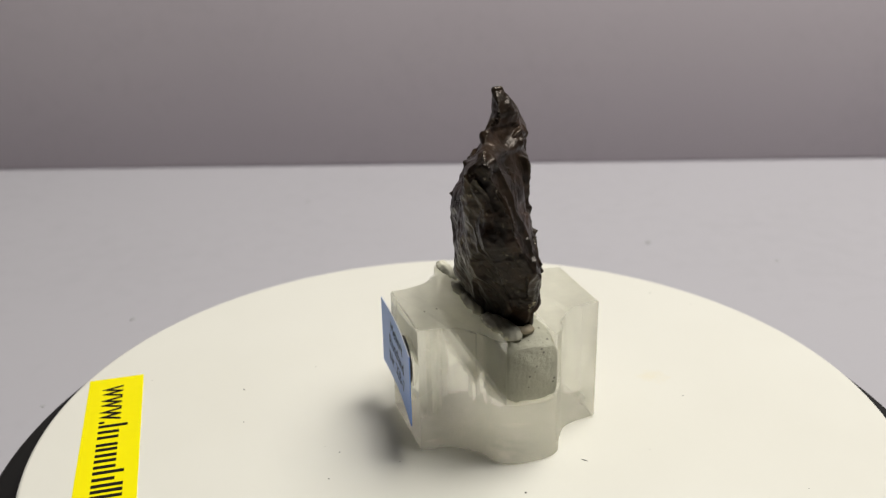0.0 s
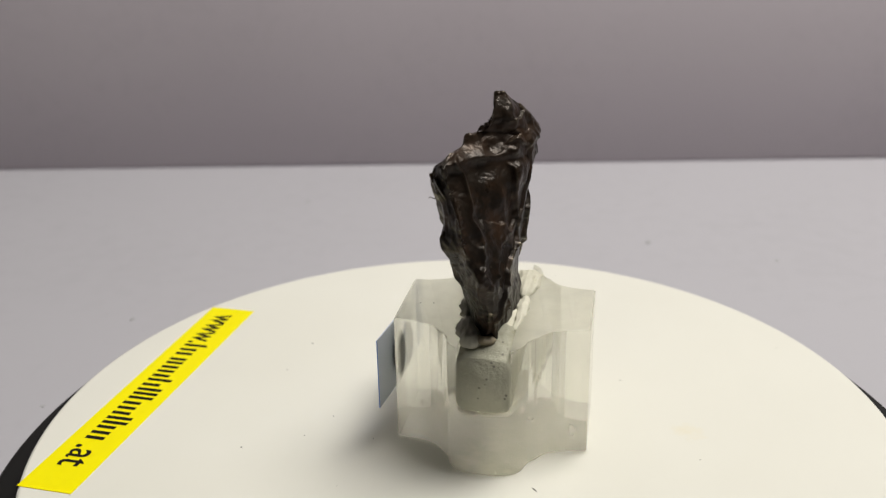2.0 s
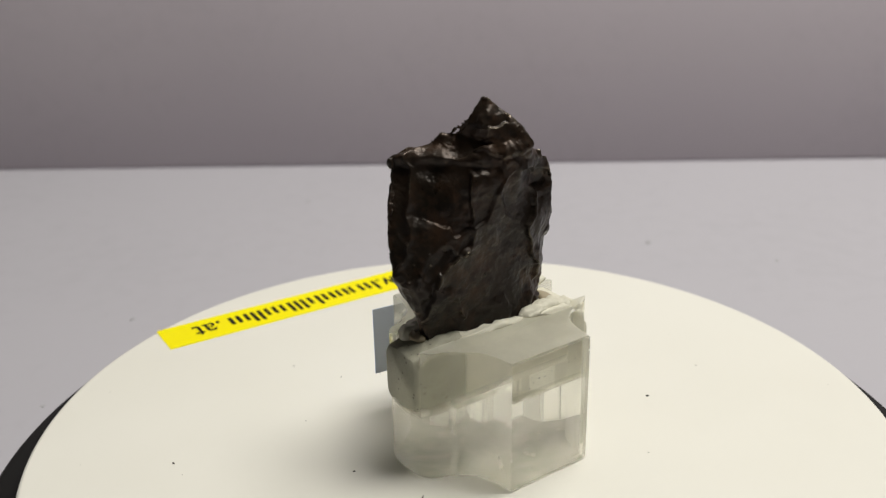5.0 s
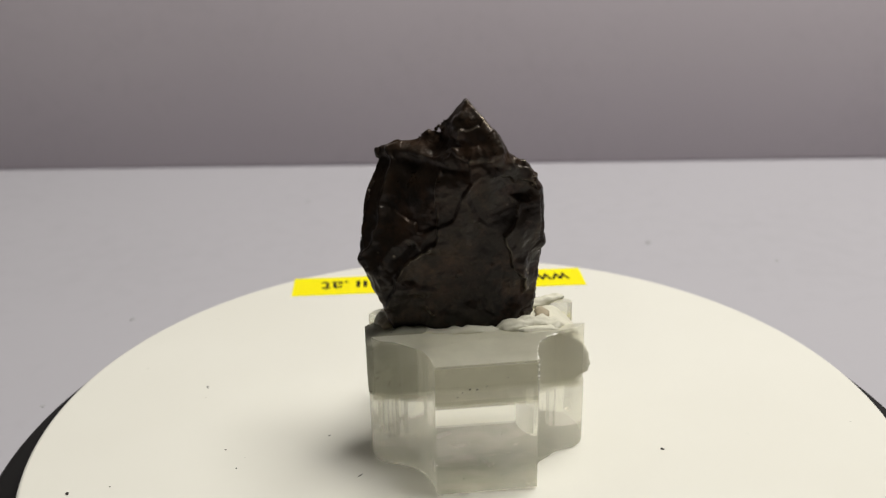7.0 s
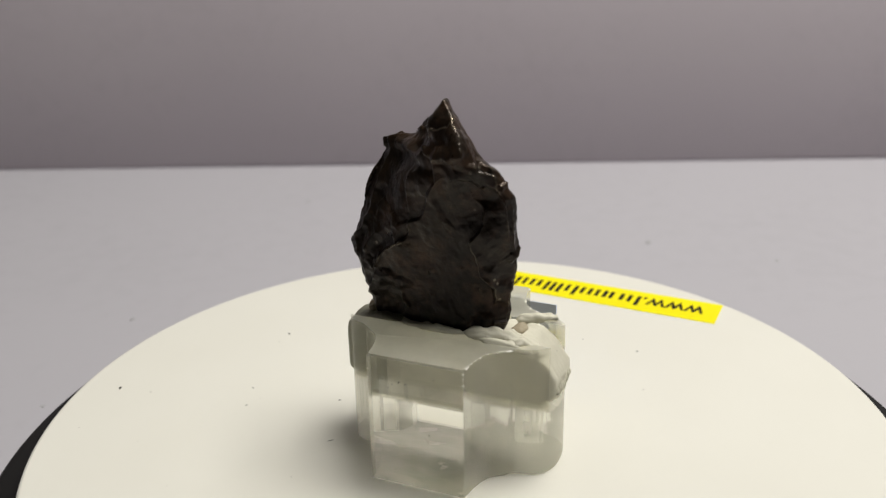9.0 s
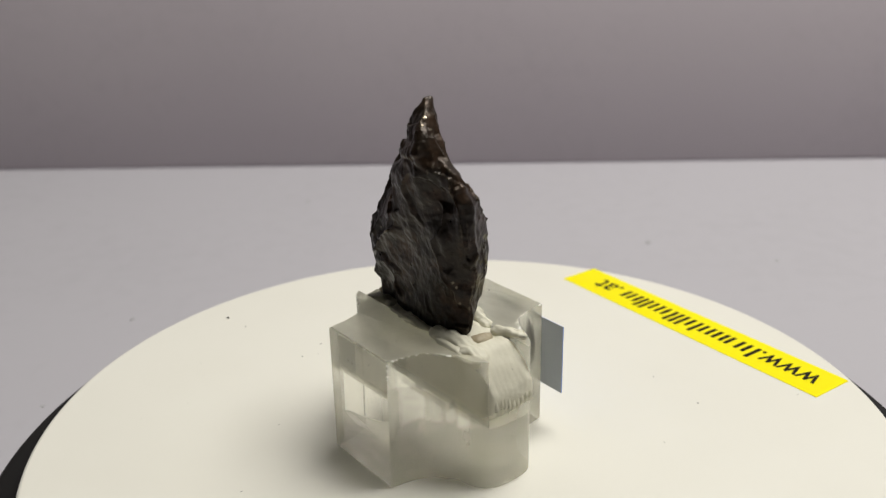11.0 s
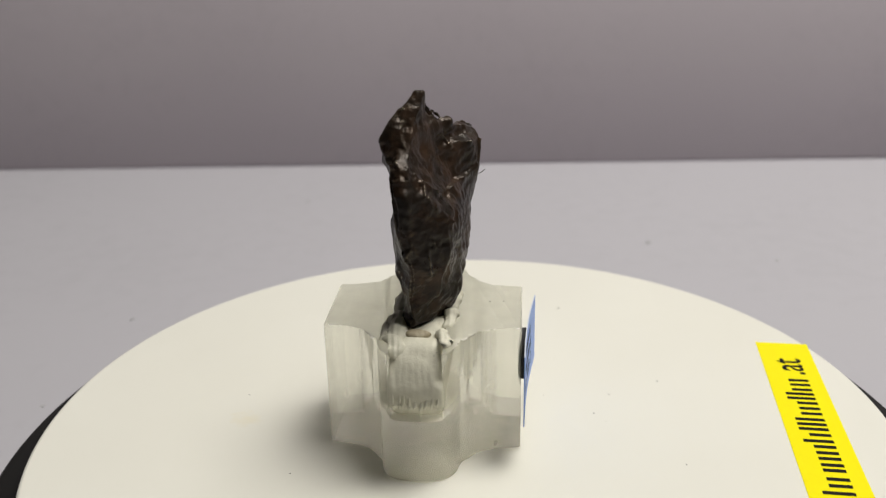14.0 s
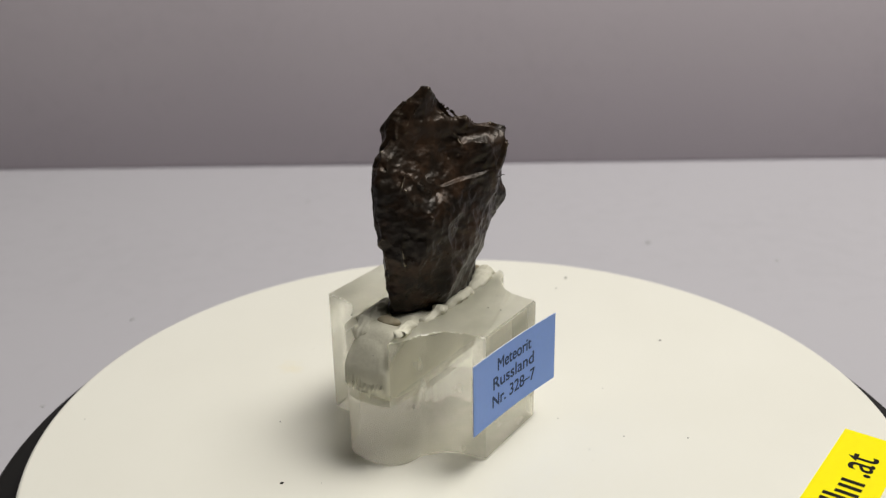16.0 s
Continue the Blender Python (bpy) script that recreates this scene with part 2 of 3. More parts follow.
# ---- turntable ----
def turntable():
    root = tagged(new("turntable"), "round turntable, off-white glossy plate on a black plastic base", "turntable")
    bm = bmesh.new()
    lathe(bm, [(0, 0.0), (RB - 0.004, 0.0), (RB, 0.0015), (RB, ZP - HB - 0.001), (RB - 0.001, ZP - HB), (S - 0.004, ZP - HB + 0.0004), (0, ZP - HB + 0.0004)])
    part("base", bm, BLACK, root, "black plastic base")
    bm = bmesh.new()
    e = 0.0010
    prof = [(0, -HB + 0.0009), (S - 0.002, -HB + 0.0009), (S - 0.0006, -HB + 0.0014)]
    prof += [(S - e + e * math.cos(a), -e + e * math.sin(a)) for a in np.linspace(0, math.pi / 2, 6)] + [(0, 0)]
    lathe(bm, prof, 256)
    plate = part("plate", bm, WHITE, root, "off-white glossy plastic plate")
    for f in plate.data.polygons:
        f.use_smooth = f.normal.z < 0.99
    return ride(plate, Matrix())


RB, HB = 0.0990, 0.0072
turntable()

# ---- acrylic block ----
BLOCK = pose(0.054 * S, 0.062 * S, 0, 0, 0, 41.6)   # its middle on the plate; x to the flat ends, y along the slot
TOP, SLOT, SLOT_W = 0.305 * S, 0.150 * S, 0.056 * S
END, CARD_END = 0.2140, 0.2175           # how far its two flat ends reach


def block_outline():
    """Flat ends, hollow corners, a small step and a rounded lobe on each long side."""
    def quarter(a, c):
        q = [(a, c)]
        for k in range(1, 11):                   # hollow corner
            w = k / 10 * math.pi / 2
            q.append((a - (a - 0.1005) * math.sin(w), c + (0.163 - c) * (1 - math.cos(w))))
        q += [(0.096, 0.166), (0.088, 0.168)]
        for k in range(0, 13):                   # lobe
            w = k / 12 * math.pi / 2
            q.append((0.085 * math.cos(w) ** 0.7, 0.172 + 1.0 * math.sin(w) ** 0.85))
        return q

    def side(right, left, reach):                # one long side, its lobe reaching that far out
        halves = [[(x, y if y <= 0.172 else 0.172 + (y - 0.172) * (reach - 0.172)) for x, y in q] for q in (right, left)]
        return halves[0] + [(-x, y) for x, y in reversed(halves[1][:-1])]

    one, two = quarter(END, 0.106), quarter(CARD_END, 0.109)
    return [(x * S, y * S) for x, y in side(one, two, 0.250)] + [(-x * S, -y * S) for x, y in side(two, one, 0.232)]


def acrylic_block():
    bm = bmesh.new()
    sides = prism(bm, block_outline(), 0.0002, TOP)
    for f in bm.faces:
        f.material_index = 2 if f not in sides and f.calc_center_median().z > 0.5 * TOP else 0
    for f in sides:
        n = f.calc_center_median()
        if min(abs(n.x - END * S), abs(n.x + CARD_END * S)) < 1e-5:
            f.material_index = 1
    bmesh.ops.bevel(bm, geom=[e for e in bm.edges if abs(e.verts[0].co.z - e.verts[1].co.z) < 1e-6 or e.calc_face_angle(0) > 0.6], offset=0.0003, segments=2, affect="EDGES", clamp_overlap=True)
    for v in bm.verts:                           # slightly chipped upper rim
        edge = abs(v.co.x) < 0.2 * S and v.co.z > TOP - 0.0004
        if edge:
            v.co.z -= 0.0007 * max(0.0, noise.noise(v.co * 900) - 0.15) + 0.0001
    solid = part("acrylic_block", bm, (FROSTED, POLISHED, SAWN))
    bm = bmesh.new()
    box(bm, (-SLOT_W, -0.03, SLOT), (SLOT_W, 0.03, TOP + 0.01))
    cutter = part("cutter", bm, FROSTED)
    mod = solid.modifiers.new("slot", "BOOLEAN")
    mod.object, mod.operation, mod.solver = cutter, "DIFFERENCE", "EXACT"
    cut = bpy.data.meshes.new_from_object(solid.evaluated_get(bpy.context.evaluated_depsgraph_get()))
    solid.modifiers.clear()
    solid.data = cut
    bpy.data.objects.remove(cutter)
    tagged(solid, "clear frosted acrylic display block with hollow corners and a slot", "display stand")
    # splintered places along the upper rim
    bm = bmesh.new()
    r = random.Random(3)
    rim = block_outline()
    for k in range(46):
        i = r.choice(list(range(0, 11)) + list(range(35, 47)) + [49, 50, 60])
        x, y = rim[i % len(rim)]
        nx, ny = rim[(i + 1) % len(rim)]
        f = r.random()
        crumb(bm, (x + (nx - x) * f) * 0.996, (y + (ny - y) * f) * 0.996, TOP - 0.0003, r.uniform(0.0001, 0.00034), r.uniform(1, 2.5), 300 + k)
    for k in range(34):                          # along the foot of one flat end, and up one of its corners
        crumb(bm, END * S * 0.993, r.uniform(-0.103, 0.103) * S, 0.0003, r.uniform(0.00010, 0.00024), r.uniform(1, 2.0), 360 + k)
    for k in range(9):
        crumb(bm, END * S * 0.996, 0.1055 * S, r.uniform(0.25, 0.302) * S, r.uniform(0.00010, 0.0003), 1.0, 395 + k)
    for k in range(9):
        crumb(bm, END * S * 0.996, -0.1055 * S, r.uniform(0.04, 0.30) * S, r.uniform(0.00008, 0.0002), 1.0, 405 + k)
    tagged(part("chipped_rim", bm, SPLINTER, solid, "white splintered edge"), kind="stuff")
    # flecks on one polished end
    bm = bmesh.new()
    for k, (y, z) in enumerate(((0.042, 0.272), (0.046, 0.262), (-0.05, 0.245), (-0.035, 0.252), (-0.02, 0.25), (-0.06, 0.235), (0.0, 0.256), (0.03, 0.14), (-0.055, 0.13), (-0.05, 0.04))):
        made = len(bm.verts)
        crumb(bm, 0, 0, 0, r.uniform(0.00006, 0.00014), r.uniform(1, 2.5), 400 + k)
        bm.verts.ensure_lookup_table()
        for v in bm.verts[made:]:
            v.co = Vector((END * S + v.co.z * 0.5, y * S + v.co.x, z * S + v.co.y))
    for k in range(22):                          # and on the lobe under the grey putty
        u, z, made = r.uniform(-0.06, 0.06), r.choice((r.uniform(0.02, 0.13), r.uniform(0.07, 0.12))), len(bm.verts)
        y = -0.172 - 0.060 * math.sin(math.acos((abs(u) / 0.085) ** (1 / 0.7))) ** 0.85
        crumb(bm, 0, 0, 0, r.uniform(0.00003, 0.00008), r.uniform(1, 3), 440 + k)
        bm.verts.ensure_lookup_table()
        for v in bm.verts[made:]:
            v.co = Vector((u * S + v.co.x, y * S - v.co.z * 0.5, z * S + v.co.y))
    tagged(part("dirt_fleck", bm, SPECK, solid, "small dark dirt flecks"), kind="stuff")
    return ride(solid, BLOCK)


acrylic_block()


# ---- putty in the slot ----
def bead(bm, path, seed, segments=14, steps=9):
    """An uneven squeezed strand along (x, y, z, radius) stations, in shares of S."""
    rings = []
    stations = [Vector(p) for p in path]
    for a, b in zip(stations, stations[1:]):
        for k in range(steps):
            rings.append(a.lerp(b, k / steps))
    rings.append(stations[-1])
    made = []
    for n, c in enumerate(rings):
        ahead_of = (rings[min(n + 1, len(rings) - 1)] - rings[max(n - 1, 0)]).to_3d().normalized()
        side = ahead_of.cross(Vector((0, 0, 1))).normalized()
        up = side.cross(ahead_of)
        taper = min(1.0, 0.25 + 0.3 * min(n, len(rings) - 1 - n))
        ring = []
        for k in range(segments):
            w = 2 * math.pi * k / segments
            d = side * math.cos(w) * 1.15 + up * math.sin(w) * 0.8
            p = c.to_3d()
            r = c[3] * taper * (1 + 0.45 * noise.noise(p * 50 + d * 0.9 + Vector((seed, 0, 0))) + 0.16 * noise.noise(p * 160 + d * 3))
            ring.append(bm.verts.new((p + d * r) * S))
        made.append(ring)
    for a, b in zip(made, made[1:]):
        for k in range(segments):
            bm.faces.new((a[k], a[(k + 1) % segments], b[(k + 1) % segments], b[k]))
    bm.faces.new(made[0]), bm.faces.new(made[-1][::-1])


def putty():
    root = tagged(new("putty"), "grey-white kneaded putty pressed into the slot of the block", "putty")
    lo, hi, seg = -0.234, 0.252, 44
    for name, stuff, first, final in (("grey_filling", PUTTY_GREY, lo, -0.105), ("cream_filling", PUTTY, -0.1048, hi)):
        bm = bmesh.new()
        rings = []
        for y in np.linspace(first, final, 70):
            end = min(y - lo, hi - y)
            dip = (0.075 if y > 0 else 0.022) * max(0, 1 - end / 0.085) ** 2.2
            w = 0.0580 * min(1.0, 0.93 + end / 0.08)
            top = 0.306 - dip + 0.008 * noise.noise(Vector((y * 18, 0, 3)))
            bottom = 0.149 + (0.030 if y > 0 else 0.010) * max(0, 1 - end / 0.035)
            ring = []
            for k in range(seg):
                a = 2 * math.pi * k / seg
                ca, sa = math.cos(a), math.sin(a)
                x = w * math.copysign(abs(ca) ** 0.33, ca)
                z = (top + bottom) / 2 + (top - bottom) / 2 * math.copysign(abs(sa) ** 0.33, sa)
                rag = 0.010 * noise.noise(Vector((x * 60, y * 30, z * 30)))
                if sa > 0.3:
                    z += rag
                if end < 0.03 and sa < -0.5:       # torn lower rim
                    z += 1.6 * abs(rag) + (0.012 * abs(noise.noise(Vector((x * 190, 7, 1)))) if y > 0 else 0)
                ring.append(bm.verts.new((x * S, y * S, z * S)))
            rings.append(ring)
        for a, b in zip(rings, rings[1:]):
            for k in range(seg):
                bm.faces.new((a[k], a[(k + 1) % seg], b[(k + 1) % seg], b[k]))
        bm.faces.new(rings[0]), bm.faces.new(rings[-1][::-1])
        part(name, bm, stuff, root, "porous grey putty" if stuff is PUTTY_GREY else "smooth cream putty", smooth=True)
    r = random.Random(8)
    for k in range(9):
        x = -0.046 + 0.0115 * k + r.uniform(-0.003, 0.003)
        z = r.uniform(0.176, 0.186)
        bm = bmesh.new()
        bead(bm, ((x, 0.2505, z + r.uniform(0.022, 0.04), 0.003), (x + 0.002, 0.2525, z + 0.012, 0.0045), (x + r.uniform(0, 0.006), 0.2515, z - r.uniform(0.0, 0.012), 0.002)), 30 + k, 7, 4)
        part("torn_strand", bm, PUTTY, root, smooth=True)
    for seed, path in (
        (1, ((-0.055, 0.115, 0.298, 0.012), (-0.062, 0.085, 0.303, 0.010), (-0.062, 0.058, 0.311, 0.015), (-0.065, 0.025, 0.306, 0.008))),
        (2, ((-0.064, 0.035, 0.304, 0.008), (-0.063, 0.000, 0.310, 0.014), (-0.062, -0.040, 0.311, 0.016), (-0.061, -0.085, 0.306, 0.010))),
        (3, ((-0.058, -0.080, 0.303, 0.009), (-0.050, -0.120, 0.305, 0.018), (-0.040, -0.165, 0.307, 0.020), (-0.022, -0.212, 0.300, 0.018))),
        (4, ((0.052, -0.120, 0.299, 0.006), (0.056, -0.080, 0.301, 0.007), (0.058, -0.020, 0.304, 0.012), (0.060, 0.050, 0.303, 0.011))),
        (5, ((0.054, 0.045, 0.303, 0.012), (0.052, 0.095, 0.307, 0.019), (0.050, 0.140, 0.306, 0.021), (0.048, 0.180, 0.299, 0.020), (0.044, 0.218, 0.280, 0.016))),
        (8, ((-0.046, 0.130, 0.304, 0.011), (-0.052, 0.165, 0.308, 0.012), (-0.059, 0.190, 0.312, 0.013), (-0.062, 0.205, 0.315, 0.012), (-0.066, 0.205, 0.306, 0.010))),
        (6, ((0.066, 0.075, 0.302, 0.009), (0.073, 0.120, 0.302, 0.011), (0.072, 0.165, 0.300, 0.012), (0.064, 0.205, 0.290, 0.011))),
    ):
        bm = bmesh.new()
        bead(bm, path, seed)
        part("squeezed_bead", bm, PUTTY_DRAWN, root, smooth=True)
    for seed, path in ((41, ((0.030, 0.150, 0.306, 0.010), (0.004, 0.158, 0.307, 0.012), (-0.026, 0.150, 0.306, 0.010))),
                       (42, ((0.020, -0.182, 0.306, 0.010), (-0.006, -0.192, 0.307, 0.011), (-0.030, -0.180, 0.306, 0.009)))):
        bm = bmesh.new()
        bead(bm, path, seed)
        part("soiled_putty", bm, PUTTY_SOILED, root, "putty soiled brown by the stone", smooth=True)
    return ride(root, BLOCK)


putty()

# ---- the stone ----
# height and both ends along the slot, in thousandths of S
OUTLINE = ((285, -166, 103), (330, -186, 133), (390, -206, 137), (450, -223, 148), (510, -230, 144), (570, -223, 139),
           (600, -213, 139), (630, -198, 125), (660, -183, 118), (672, -188, 94), (680, -192, 85), (687, -173, 77),
           (693, -147, 70), (699, -123, 66), (710, -89, 58), (720, -69, 54), (735, -69, 40), (750, -54, 31),
           (765, -35, 15), (780, -18, 2), (790, -8, -9))
ALONG = (0.0, 0.12, 0.30, 0.50, 0.70, 0.88, 1.0)       # stations between the ends
REAR = ((285, 8, -24, -45, -44, -50, -11, 10), (360, 13, -22, -59, -73, -90, -46, 22), (450, 8, -52, -86, -97, -78, -58, 6),
        (510, -35, -104, -93, -93, -92, -60, 19), (570, -40, -79, -107, -77, -71, -48, 19), (630, -56, -116, -119, -58, -29, 1, 23),
        (670, -99, -115, -94, -45, -17, 4, 21), (690, -88, -100, -66, -38, -22, -4, 17), (720, -29, -20, -23, -18, -11, 1, 7),
        (750, -12, -3, -2, -3, -2, 5, 10), (790, -3, -6, -8, -8, -7, -6, -6))
FORE = ((285, 24, 18, 26, 39, 46, 57, 12), (360, 19, 22, 32, 36, 42, 29, 16), (450, 20, 31, 44, 39, 43, 48, 10),
        (510, -39, -2, 41, 42, 46, 56, 39), (570, -51, -26, 28, 46, 51, 35, 46), (630, -73, -40, 23, 69, 73, 41, 58),
        (670, -88, -62, -8, 52, 88, 60, 29), (690, -87, -66, -12, 41, 50, 90, 47), (720, -41, -17, 25, 46, 46, 62, 47),
        (750, -9, 9, 41, 39, 42, 44, 47), (790, -1, 4, 9, 8, 8, 7, 9))
# steps in the faces: which face, whether the line runs up (v) or across (z), stations of the line, rise, reach
LEDGES = (
    (1, "v", ((0.34, -0.200), (0.395, -0.172), (0.43, -0.163), (0.469, -0.130), (0.50, -0.090), (0.52, -0.076), (0.60, -0.080), (0.66, -0.066)), 0.012, 0.05),
    (1, "z", ((-0.02, 0.672), (0.0, 0.677), (0.016, 0.683), (0.031, 0.685), (0.05, 0.692)), 0.010, 0.05),
    (1, "v", ((0.36, 0.112), (0.419, 0.102), (0.433, 0.085), (0.477, 0.071), (0.511, 0.060), (0.555, 0.090), (0.60, 0.075)), 0.014, 0.03),
)
# sharp crests: rise and width, then the line they follow (across, along the slot, up), in thousandths of S
CRESTS = (
    (17, 12, ((17, -32, 768), (36, -44, 739), (44, -44, 710), (50, -60, 686), (54, -68, 645), (58, -72, 628))),
    (6, 8, ((54, -72, 620), (46, -76, 585), (46, -80, 540), (48, -86, 515), (46, -98, 487))),
    (9, 8, ((40, 14, 766), (56, 30, 752), (66, 52, 722), (78, 50, 691))),
    (6, 7, ((78, 50, 691), (66, 72, 668), (62, 102, 640), (47, 123, 620))),
    (6, 6, ((62, -72, 510), (50, -92, 499), (45, -126, 474), (29, -169, 433), (22, -178, 416))),
    (7, 6, ((44, -125, 390), (36, -104, 366), (30, -88, 337))),
    (6, 6, ((42, -132, 479), (34, -149, 451), (28, -163, 426))),
    (6, 6, ((20, -168, 496), (26, -188, 462), (14, -207, 422))),
    (11, 8, ((44, 98, 672), (31, 112, 651), (25, 134, 626), (20, 144, 594), (24, 142, 564))),
    (6, 6, ((17, 146, 535), (15, 142, 496), (18, 141, 468))),
    (6, 6, ((-19, 131, 484), (-22, 128, 434))),
)
KNOTS = (
    (7, 7, ((-12, 140, 506), (-22, 133, 514), (-34, 120, 502), (-36, 118, 482))),
    (7, 7, ((3, 103, 631), (-11, 98, 617), (-9, 116, 600))),
    (7, 7, ((-20, 107, 596), (-31, 112, 574), (-28, 118, 556))),
    (8, 8, ((-20, -34, 730), (-37, -41, 702), (-47, -50, 676), (-60, -50, 662))),
    (7, 7, ((-5, 94, 626), (-22, 84, 612), (-36, 73, 598))),
    (5, 6, ((-84, -50, 588), (-95, -66, 594), (-101, -84, 584))),
    (8, 9, ((-33, 101, 588), (-47, 91, 556), (-63, 80, 534))),
    (8, 8, ((-71, -75, 667), (-96, -92, 655), (-105, -116, 647))),
)
# hollows: across, along, up, reach and depth
HOLLOWS = ((24, -86, 706, 38, 20), (12, -66, 738, 24, 10), (52, 122, 612, 32, 9), (54, 98, 480, 34, 6), (-52, -22, 648, 30, 8), (-70, -104, 676, 24, 4),
           (-30, 76, 578, 20, 6), (-84, -80, 615, 24, 7), (-72, 30, 590, 26, 7), (-84, -10, 520, 30, 6), (40, -130, 540, 34, 6),
           (24, -150, 610, 32, 5), (-70, 62, 470, 26, 5), (-20, 40, 690, 24, 5), (66, 20, 640, 30, 4))


def between(table, z, ease):
    """The table's row at height z, eased over that reach up and down."""
    heights = [row[0] for row in table]
    near = np.linspace(-ease, ease, 7) + z
    return [float(np.interp(near, heights, column).mean()) / 1000 for column in list(zip(*table))[1:]]


def even_skin(bm, pitch, rounds):
    """The same body with an even mesh of that pitch, softened; its points, normals and faces."""
    rough = part("rough_body", bm, IRON)
    mod = rough.modifiers.new("even", "REMESH")
    mod.mode, mod.voxel_size, mod.use_smooth_shade = "VOXEL", pitch, True
    me = bpy.data.meshes.new_from_object(rough.evaluated_get(bpy.context.evaluated_depsgraph_get()))
    bpy.data.objects.remove(rough)
    P = np.array([v.co for v in me.vertices])
    E = np.array([e.vertices[:] for e in me.edges])
    ends, others = np.concatenate((E[:, 0], E[:, 1])), np.concatenate((E[:, 1], E[:, 0]))
    count = np.bincount(ends, minlength=len(P))[:, None]
    for _ in range(rounds):
        for push in (0.5, -0.47):
            total = np.stack([np.bincount(ends, P[others, k], len(P)) for k in range(3)], axis=1)
            P = P + push * (total / count - P)
    me.vertices.foreach_set("co", P.ravel())
    me.update()
    return me, P, np.array([v.normal for v in me.vertices])


def stone():
    rng = random.Random(11)
    low, high, per, M = 285, 790, 8, 130
    bm = bmesh.new()
    rings = []
    for j in range(M + 1):
        z = low + (high - low) * j / M
        v0, v1 = between(OUTLINE, z, 6)
        rear, fore = between(REAR, z, 20), between(FORE, z, 20)
        at = [v0 + (v1 - v0) * f for f in ALONG]
        corners = [Vector((u, v, 0)) for u, v in zip(fore, at)] + [Vector((u, v, 0)) for u, v in zip(reversed(rear), reversed(at))]
        line = []
        for a, b in zip(corners, corners[1:] + corners[:1]):
            line += [a.lerp(b, k / per) for k in range(per)]
        ring = []
        for p in line:
            p.z = z / 1000
            ring.append(bm.verts.new(p))
        rings.append(ring)
    n = len(rings[0])
    for a, b in zip(rings, rings[1:]):
        for i in range(n):
            bm.faces.new((a[i], a[(i + 1) % n], b[(i + 1) % n], b[i]))
    bm.faces.new(rings[0][::-1]), bm.faces.new(rings[-1])
    me, P, NRM = even_skin(bm, 0.0022, 110)
    warp = np.array([noise.noise_vector(Vector(p) * 22) for p in P]) * 0.008 + np.array([noise.noise_vector(Vector(p) * 60) for p in P]) * 0.003
    def somewhere():                             # a point of the skin near a place picked by chance
        place = np.array((rng.uniform(-0.12, 0.09), rng.uniform(-0.25, 0.17), rng.uniform(0.27, 0.80)))
        return int(np.argmin(((P - place) ** 2).sum(axis=1)))

    # chiselled facets: flat cuts just under the skin
    cut = np.zeros(len(P))
    for _ in range(95):
        k = somewhere()
        m = NRM[k] + np.array([rng.gauss(0, 0.13) for _ in range(3)])
        m /= np.linalg.norm(m)
        reach = rng.uniform(0.06, 0.13)
        away = P + warp * 0.5 - P[k]
        face = NRM @ m
        flat = (-(away @ m) - rng.uniform(0.0, 0.004)) / np.maximum(face, 0.3) + 0.02 * (np.linalg.norm(away, axis=1) / reach) ** 4
        flat += 0.06 * np.maximum(0.62 - face, 0) / 0.17
        cut = np.minimum(cut, np.maximum(flat, -0.008))
    # shallow thumb prints
    print_depth = np.zeros(len(P))
    for _ in range(170):
        c = P[somewhere()]
        r = rng.choice((0.009, 0.012, 0.016, 0.022, 0.03, 0.04)) * rng.uniform(0.8, 1.25)
        depth = 0.085 * r * rng.uniform(0.4, 1.5)
        d = np.linalg.norm((P + warp - c) * np.array((1.0, 1.0, rng.uniform(0.6, 1.1))), axis=1) / r
        print_depth = np.maximum(print_depth, depth * np.clip(1 - d ** 2, 0, 1) ** 1.5)
    cut -= print_depth * (0.55 + 0.45 * np.clip(-NRM[:, 0] + 0.4, 0, 1))
    W = P + warp * 1.1
    for face, runs, line, rise, reach in LEDGES:
        t_at, off = [p[0] for p in line], [p[1] for p in line]
        along, across = (W[:, 2], W[:, 1]) if runs == "v" else (W[:, 1], W[:, 2])
        d = across - np.interp(along, t_at, off)
        inside = np.clip((along - t_at[0]) / 0.02, 0, 1) * np.clip((t_at[-1] - along) / 0.02, 0, 1) * np.clip((NRM[:, 0] * face - 0.15) / 0.2, 0, 1)
        step = np.clip((d + 0.0025) / 0.005, 0, 1)
        cut += inside * rise * step * np.exp(-np.maximum(d, 0) / reach)
    knob = np.linalg.norm(P + warp - np.array((-0.048, -0.082, 0.706)), axis=1) / 0.014
    cut += 0.014 * np.exp(-knob ** 2)
    for x, y, z, r, depth in HOLLOWS:
        d = np.linalg.norm((P + warp * 1.4) * 1000 - np.array((x, y, z)), axis=1) / r
        cut -= depth / 1000 * np.exp(-1.6 * d ** 2)
    for rise, wide, line in CRESTS + KNOTS:
        d = np.full(len(P), 1e3)
        for a, b in zip(line, line[1:]):
            a, b = np.array(a) / 1000, np.array(b) / 1000
            f = np.clip((W - a) @ (b - a) / ((b - a) @ (b - a)), 0, 1)
            d = np.minimum(d, np.linalg.norm(W - a - f[:, None] * (b - a), axis=1))
        uneven = np.array([0.75 + 0.5 * noise.noise(Vector(p) * 70) if k < 0.05 else 0 for p, k in zip(P, d)])
        cut += uneven * (rise / 1000 * np.exp(-d / (wide / 1000)) + 0.004 * np.exp(-(d / 0.0032) ** 2))
